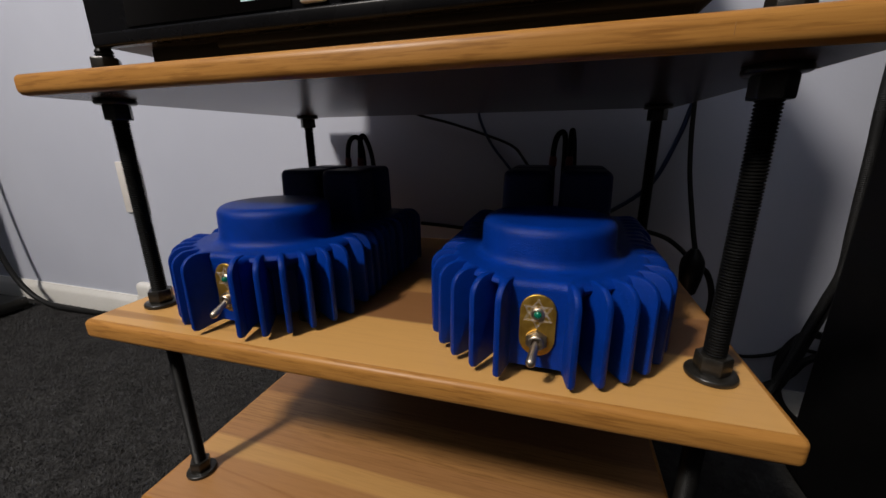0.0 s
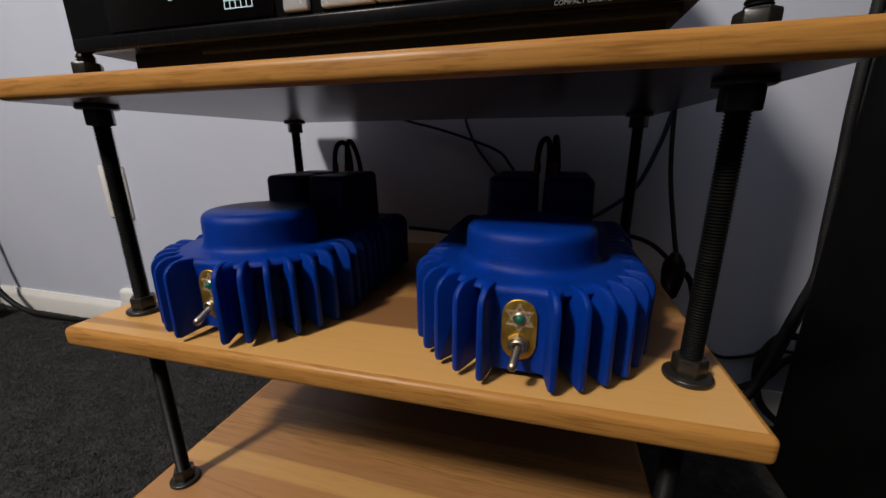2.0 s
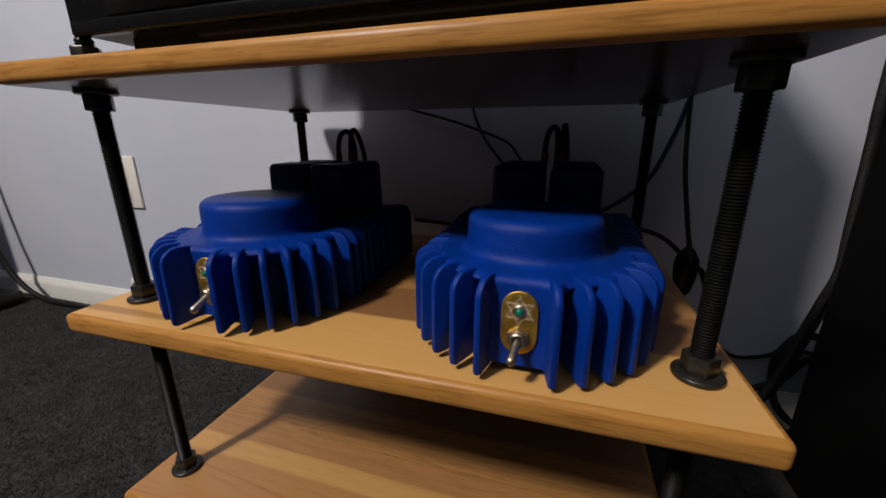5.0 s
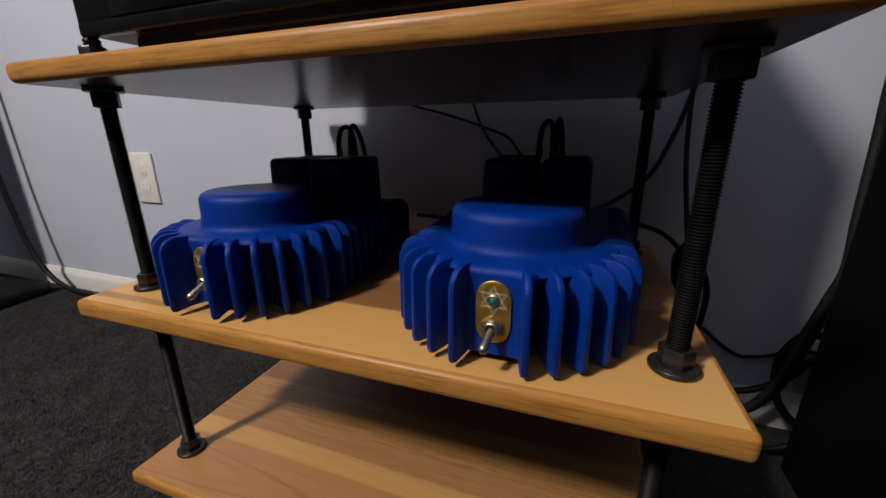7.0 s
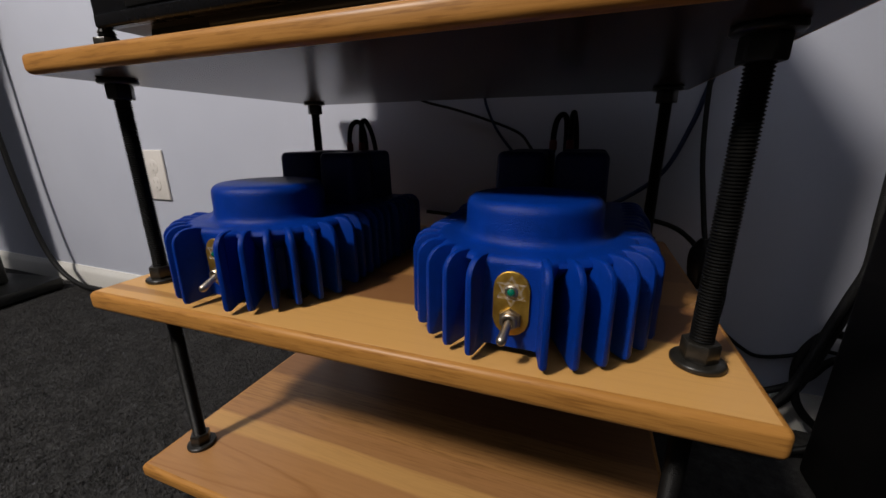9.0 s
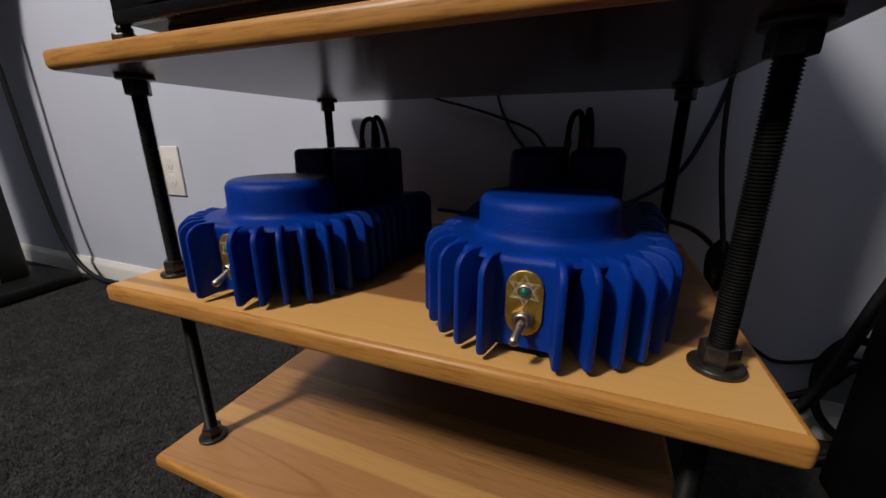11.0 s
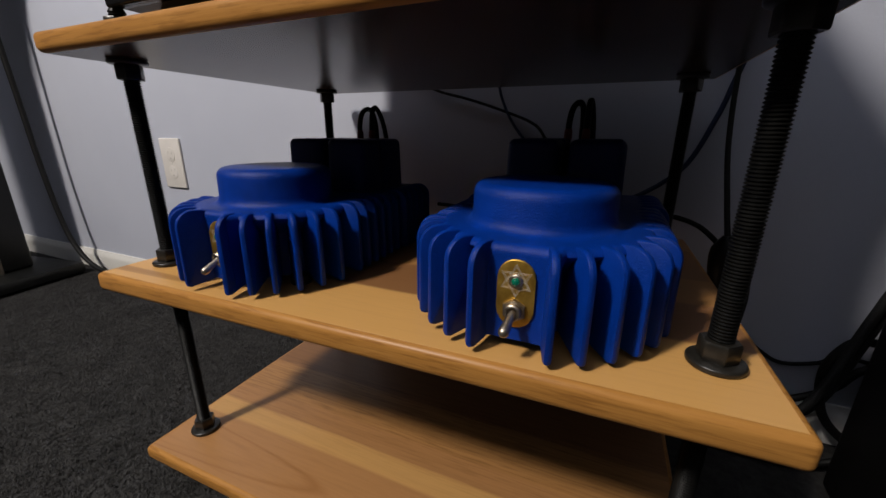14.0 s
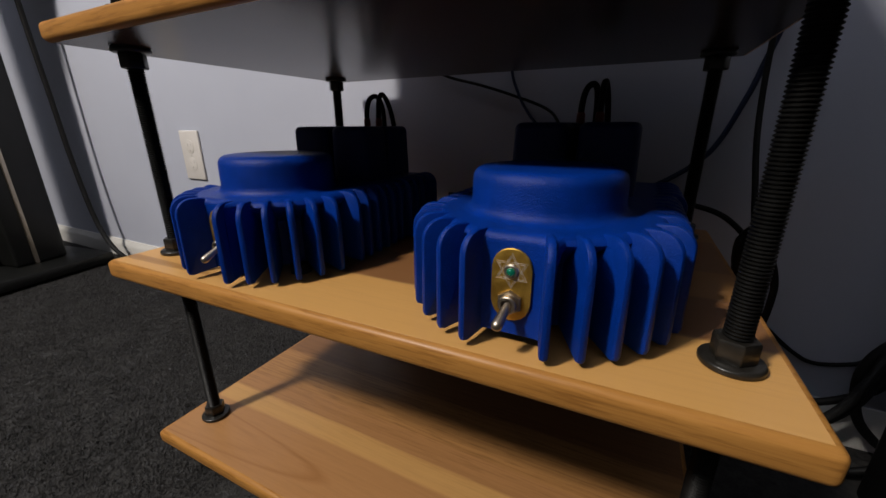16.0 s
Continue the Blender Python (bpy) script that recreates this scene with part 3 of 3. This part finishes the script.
amplifier((-0.1245, 0.0925, MID - 0.0013), 1.2, 0.1000, 0.0682, "royal blue finned amplifier with brass switch plate, near the outlet side")

# ---- the player on the top board ----


def lettering(words, height, at, material, parent, label):
    """Raised print from the built-in font, facing -y."""
    curve = bpy.data.curves.new("print", "FONT")
    curve.body, curve.size, curve.extrude = words, height / 0.7, 0.00008
    holder = bpy.data.objects.new("print", curve)
    scene.collection.objects.link(holder)
    me = bpy.data.meshes.new_from_object(holder.evaluated_get(bpy.context.evaluated_depsgraph_get()))
    bpy.data.objects.remove(holder)
    me.materials.clear()
    me.materials.append(material)
    return part("printed_words", me, None, parent, label, at)


def player():
    t = thing("disc_player", (0, 0, TOP), label="glossy black disc player with silver buttons on the top board", category="player")
    x0, x1, y0, z0, low = -0.2415, 0.2180, 0.040, 0.0212, 0.0236
    case = box(x0 + 0.004, x1 - 0.004, y0 + 0.006, 0.272, low + 0.0005, 0.234, 0.004, 3)
    part("case", case, BLACK_PLASTIC, t)
    front = box(x0, x1, y0, y0 + 0.014, low - 0.0002, 0.2355, 0.0055, 4)
    part("front_panel", front, GLOSS_BLACK, t, "glossy black front panel")
    part("lower_lip", box(x0 + 0.006, x1 - 0.006, y0 - 0.0026, y0 + 0.003, low - 0.0014, low + 0.0092, 0.0024, 4), GLOSS_BLACK, t)
    part("display_window", box(-0.194, -0.044, y0 - 0.0012, y0 + 0.002, z0 + 0.0128, 0.110, 0.0007, 2), WINDOW, t, "dark glossy display window")
    for a, b in ((-0.0360, -0.0172), (-0.0080, 0.0297), (0.0304, 0.0665)):
        part("button", box(a, b, y0 - 0.0035, y0 + 0.003, z0 + 0.0135, z0 + 0.030, 0.0016, 3), SILVER, t, "silver rectangular button")
    grid = bmesh.new()
    gx, gz = -0.0838, z0 + 0.0194
    for k in range(6):
        box(gx + 0.00452 * k, gx + 0.0005 + 0.00452 * k, y0 - 0.0016, y0 - 0.0010, gz, gz + 0.0100, bm=grid)
    for k in range(3):
        box(gx, gx + 0.0231, y0 - 0.0017, y0 - 0.0010, gz + 0.0048 * k, gz + 0.0005 + 0.0048 * k, bm=grid)
    part("display_mark", grid, GLOW, t, "small pale glowing grid mark on the window")
    digit = bmesh.new()
    box(-0.1318, -0.1284, y0 - 0.0016, y0 - 0.0010, z0 + 0.0290, z0 + 0.0296, bm=digit)
    for x in (-0.1318, -0.1290):
        box(x, x + 0.0006, y0 - 0.0016, y0 - 0.0010, z0 + 0.0296, z0 + 0.0350, bm=digit)
    part("display_digit", digit, GLOW, t, "pale glowing digit on the window")
    lettering("COMPACT DISC PLAYER", 0.0024, pose(0.1360, y0 - 0.0027, low - 0.0002, 90, 0, 0), PRINT, t, "small pale printed words")
    part("underside", box(-0.205, 0.200, y0 + 0.022, 0.262, 0.0075, low + 0.002, 0.003, 2), RUBBER, t)
    part("tray", box(-0.126, 0.205, y0 + 0.014, y0 + 0.060, 0.0178, low + 0.002, 0.0022, 3), RUBBER, t, "shallow black tray under the case")
    for fx in (-0.170, 0.165):
        for fy in (0.078, 0.230):
            part("foot", box(fx - 0.030, fx + 0.030, fy - 0.018, fy + 0.018, 0.0003, 0.0105, 0.003, 2), RUBBER, t, "black block foot")
    return t


player()

# ---- wall fittings ----


def outlet():
    t = thing("wall_outlet", (-0.7725, WALL_Y, 0.3175), label="ivory duplex wall outlet on the lavender wall", category="wall outlet")
    part("cover_plate", box(-0.035, 0.035, -0.006, -0.0005, -0.057, 0.057, 0.0026, 3), IVORY, t, "ivory plastic cover plate")
    for z in (0.0195, -0.0195):
        socket = part("socket", prism(oblong(0.0285, 0.0335), -0.0012, 0.0006, 0.0004, 2), IVORY, t, "", pose(0, -0.0062, z, 90, 0, 0))
        for sx, h in ((-0.0062, 0.0075), (0.0062, 0.0062)):
            part("slot", box(sx - 0.0009, sx + 0.0009, 0.003 - h / 2 + 0.002, 0.003 + h / 2 + 0.002, 0.0003, 0.0008), SLOT, socket, "dark slot")
        part("slot", lathe([(0.0024, 0.0003), (0.0024, 0.0008)], 14), SLOT, socket, "dark round hole", pose(0, -0.0085, 0))
    part("screw", lathe([(0.0034, 0), (0.0034, 0.0008), (0.0026, 0.0014)], 14), IVORY, t, "", pose(0, -0.0058, 0, 90, 0, 0))
    return t


outlet()


def cable_box():
    t = thing("junction_box", (-0.796, WALL_Y, 0.060), label="small white plastic cable box just above the baseboard", category="cable box")
    part("cover", box(-0.020, 0.030, -0.024, -0.0005, -0.016, 0.034, 0.011, 4), WHITE_TRIM, t)
    part("base", box(-0.018, 0.018, -0.0245, -0.004, -0.014, 0.002, 0.002, 2), WHITE_TRIM, t)
    return t


cable_box()

# ---- loudspeaker stand beside the wall ----


def speaker_stand():
    t = thing("speaker_stand", (-1.300, 0.156, FLOOR), 9.0, label="black speaker stand with thick pillar on a flat base plate", category="speaker stand")
    part("base_plate", box(-0.155, 0.155, -0.20, 0.175, 0.008, 0.036, 0.004, 2), STAND, t)
    part("pillar", box(-0.060, 0.072, 0.000, 0.113, 0.036, 0.795, 0.008, 3), STAND, t)
    part("front_pillar", box(-0.110, 0.020, -0.140, -0.030, 0.036, 0.795, 0.008, 3), STAND, t)
    part("pillar_trim", box(0.0715, 0.076, 0.038, 0.047, 0.036, 0.795, 0.001, 2), NICKEL, t, "thin silver trim strip")
    part("top_plate", box(-0.11, 0.11, -0.11, 0.15, 0.795, 0.810, 0.003, 2), STAND, t)
    for fx in (-0.13, 0.13):
        for fy in (-0.145, 0.165):
            part("spike", lathe([(0.003, 0.0), (0.009, 0.009)], 14), NUT_STEEL, t, "", pose(fx, fy, 0))
    return t


speaker_stand()


def shelf_speaker():
    t = thing("loudspeaker", (-1.285, 0.150, FLOOR + 0.8102), label="small black loudspeaker on the black speaker stand", category="loudspeaker")
    part("cabinet", box(-0.105, 0.105, -0.150, 0.150, 0.0, 0.330, 0.005, 3), SPEAKER, t)
    return t


shelf_speaker()


def floor_speaker():
    t = thing("loudspeaker", (0.602, 0.007, FLOOR), label="tall black loudspeaker cabinet standing on the carpet", category="loudspeaker")
    part("cabinet", box(-0.165, 0.165, -0.25, 0.291, 0.012, 1.02, 0.006, 3), SPEAKER, t)
    part("plinth", box(-0.195, 0.195, -0.28, 0.200, 0.0, 0.0125, 0.003, 2), SPEAKER, t)
    return t


floor_speaker()

# ---- cables ----


def cable(name, pts, r, material, label, **kw):
    t = thing(name, label=label, category="cable", group="loose cables")
    part("sheath", tube(pts, r, **kw), material, t)
    return t


YB = WALL_Y - 0.006
cable("cable", [(-0.14, 0.405, 0.48), (-0.095, YB, 0.455), (-0.04, YB, 0.440), (0.011, YB, 0.424), (0.06, YB, 0.405), (0.080, YB - 0.01, 0.386), (0.095, YB - 0.02, 0.36), (0.10, YB - 0.02, 0.30)], 0.0021, RUBBER, "thin black cable hanging behind the boards")
cable("cable", [(0.010, YB, 0.50), (0.008, YB, 0.458), (0.018, YB, 0.428), (0.033, YB, 0.402), (0.061, YB, 0.368), (0.085, YB - 0.02, 0.34), (0.10, YB - 0.03, 0.30)], 0.0021, BLUE_RUBBER, "thin dark blue cable hanging behind the boards")
cable("cable", [(0.306, YB, 0.50), (0.295, YB, 0.453), (0.284, YB, 0.410), (0.260, YB, 0.351), (0.215, YB, 0.312), (0.17, YB - 0.02, 0.295), (0.14, 0.30, 0.30)], 0.0031, BLUE_RUBBER, "dark blue cable curving down behind the boards")
cable("cable", [(0.2915, 0.374, 0.54), (0.2905, 0.373, 0.46), (0.2912, 0.352, 0.38), (0.2945, 0.318, 0.316), (0.2955, 0.2945, 0.285)], 0.0029, RUBBER, "black power lead hanging to its plug")
cable("cable", [(-0.09, YB, 0.275), (-0.05, YB, 0.273), (0.0, YB, 0.270), (0.06, YB - 0.01, 0.276), (0.14, 0.366, 0.292), (0.21, 0.340, 0.301), (0.252, 0.330, 0.296), (0.273, 0.329, 0.289), (0.286, 0.320, 0.280), (0.2935, 0.300, 0.272)], 0.0030, RUBBER, "black lead running along the wall to a plug")
cable("cable", [(0.297, 0.297, 0.260), (0.316, 0.314, 0.255), (0.328, 0.320, 0.233), (0.333, 0.324, 0.204), (0.331, 0.335, 0.15), (0.31, 0.345, 0.09)], 0.0036, RUBBER, "thick black lead below the plug")
cable("cable", [(0.36, YB, 0.135), (0.39, YB, 0.110), (0.415, YB, 0.099), (0.45, YB, 0.108), (0.473, YB, 0.122), (0.54, YB - 0.005, 0.115)], 0.0026, RUBBER, "thin black lead crossing to the loudspeaker")


def adaptor():
    t = thing("power_plug", (0.2950, 0.294, 0.2600), -8, label="black moulded power plug hanging behind the board", category="plug")
    bm = lathe([(0.005, -0.032), (0.0085, -0.028), (0.0120, -0.010), (0.0132, 0.004), (0.0124, 0.013), (0.0076, 0.022), (0.0042, 0.027)], 20)
    part("plug_body", bm, BLACK_PLASTIC, t)
    return t


adaptor()
cable("cable", [(-1.23, 0.33, 0.76), (-1.235, 0.335, 0.62), (-1.235, 0.340, 0.46), (-1.228, 0.342, 0.30), (-1.205, 0.345, 0.14), (-1.165, 0.350, 0.055), (-1.10, 0.358, 0.014), (-1.00, 0.368, 0.004), (-0.85, 0.380, 0.003), (-0.60, 0.382, 0.003)], 0.0062, RUBBER, "thick black loudspeaker cable falling to the carpet")
for dx, dy in ((0, 0), (0.013, 0.010)):
    cable("cable", [(0.432 + dx, 0.302 + dy, 0.75), (0.432 + dx, 0.302 + dy, 0.60), (0.434 + dx, 0.302 + dy, 0.457), (0.438 + dx, 0.304 + dy, 0.40), (0.446 + dx, 0.312 + dy, 0.32), (0.458 + dx, 0.328 + dy, 0.262), (0.452 + dx, 0.330 + dy, 0.225), (0.442 + dx, 0.330 + dy, 0.178), (0.432 + dx, 0.330 + dy, 0.128), (0.420 + dx, 0.332 + dy, 0.083), (0.395 + dx, 0.336 + dy, 0.045), (0.355 + dx, 0.340 + dy, 0.018), (0.28 + dx, 0.345 + dy, 0.004)], 0.0047, BRAID, "black braided cable hanging beside the loudspeaker", steps=80, ribs=0.05)
cable("cable", [(0.50, 0.350, 0.16), (0.455, 0.342, 0.172), (0.434, 0.337, 0.155), (0.427, 0.336, 0.122), (0.440, 0.339, 0.072), (0.475, 0.346, 0.035), (0.53, 0.35, 0.004)], 0.0050, RUBBER, "black cable looped by the loudspeaker")
cable("cable", [(0.51, 0.365, 0.15), (0.470, 0.360, 0.126), (0.448, 0.352, 0.102), (0.410, 0.348, 0.078), (0.365, 0.348, 0.068), (0.30, 0.352, 0.060), (0.24, 0.356, 0.056)], 0.0044, RUBBER, "black lead running behind the bottom board")
cable("cable", [(0.50, 0.33, 0.06), (0.455, 0.325, 0.020), (0.41, 0.322, 0.006), (0.34, 0.325, 0.002)], 0.0042, RUBBER, "black lead lying on the carpet by the loudspeaker")

# ---- carpet tufts ----


def carpet_tufts():
    rng = np.random.default_rng(7)
    n = 150000
    x, y = rng.uniform(-1.30, 0.05, n), rng.uniform(-0.12, WALL_Y - 0.015, n)
    keep = (x < -0.20) | (rng.random(n) < 0.25)
    x, y = x[keep], y[keep]
    n = len(x)
    h, w, a = rng.uniform(0.0016, 0.0042, n), rng.uniform(0.0010, 0.0019, n), rng.uniform(-0.55, 0.55, n)
    lx, ly = rng.normal(0, 0.0030, n), rng.uniform(-0.0015, 0.0045, n)
    v = np.zeros((n, 3, 3))
    for k, s in ((0, -1), (1, 1)):
        v[:, k, 0], v[:, k, 1], v[:, k, 2] = x + s * w * np.cos(a), y + s * w * np.sin(a), FLOOR - 0.001
    v[:, 2, 0], v[:, 2, 1], v[:, 2, 2] = x + lx, y + ly, FLOOR + h
    away = np.cross(v[:, 1] - v[:, 0], v[:, 2] - v[:, 0])[:, 1] > 0
    v[away] = v[away][:, [1, 0, 2]]
    me = bpy.data.meshes.new("carpet_pile")
    me.from_pydata(v.reshape(-1, 3).tolist(), [], np.arange(3 * n).reshape(-1, 3).tolist())
    me.materials.append(CARPET_TUFT)
    up = rng.normal(0, 0.45, (n, 3))
    up[:, 2] = 1.0
    me.normals_split_custom_set_from_vertices(np.repeat(up / np.linalg.norm(up, axis=1)[:, None], 3, axis=0).tolist())
    return tagged(new("carpet_pile", me), "short charcoal tufts of the carpet pile", "carpet", kind="stuff")


carpet_tufts()
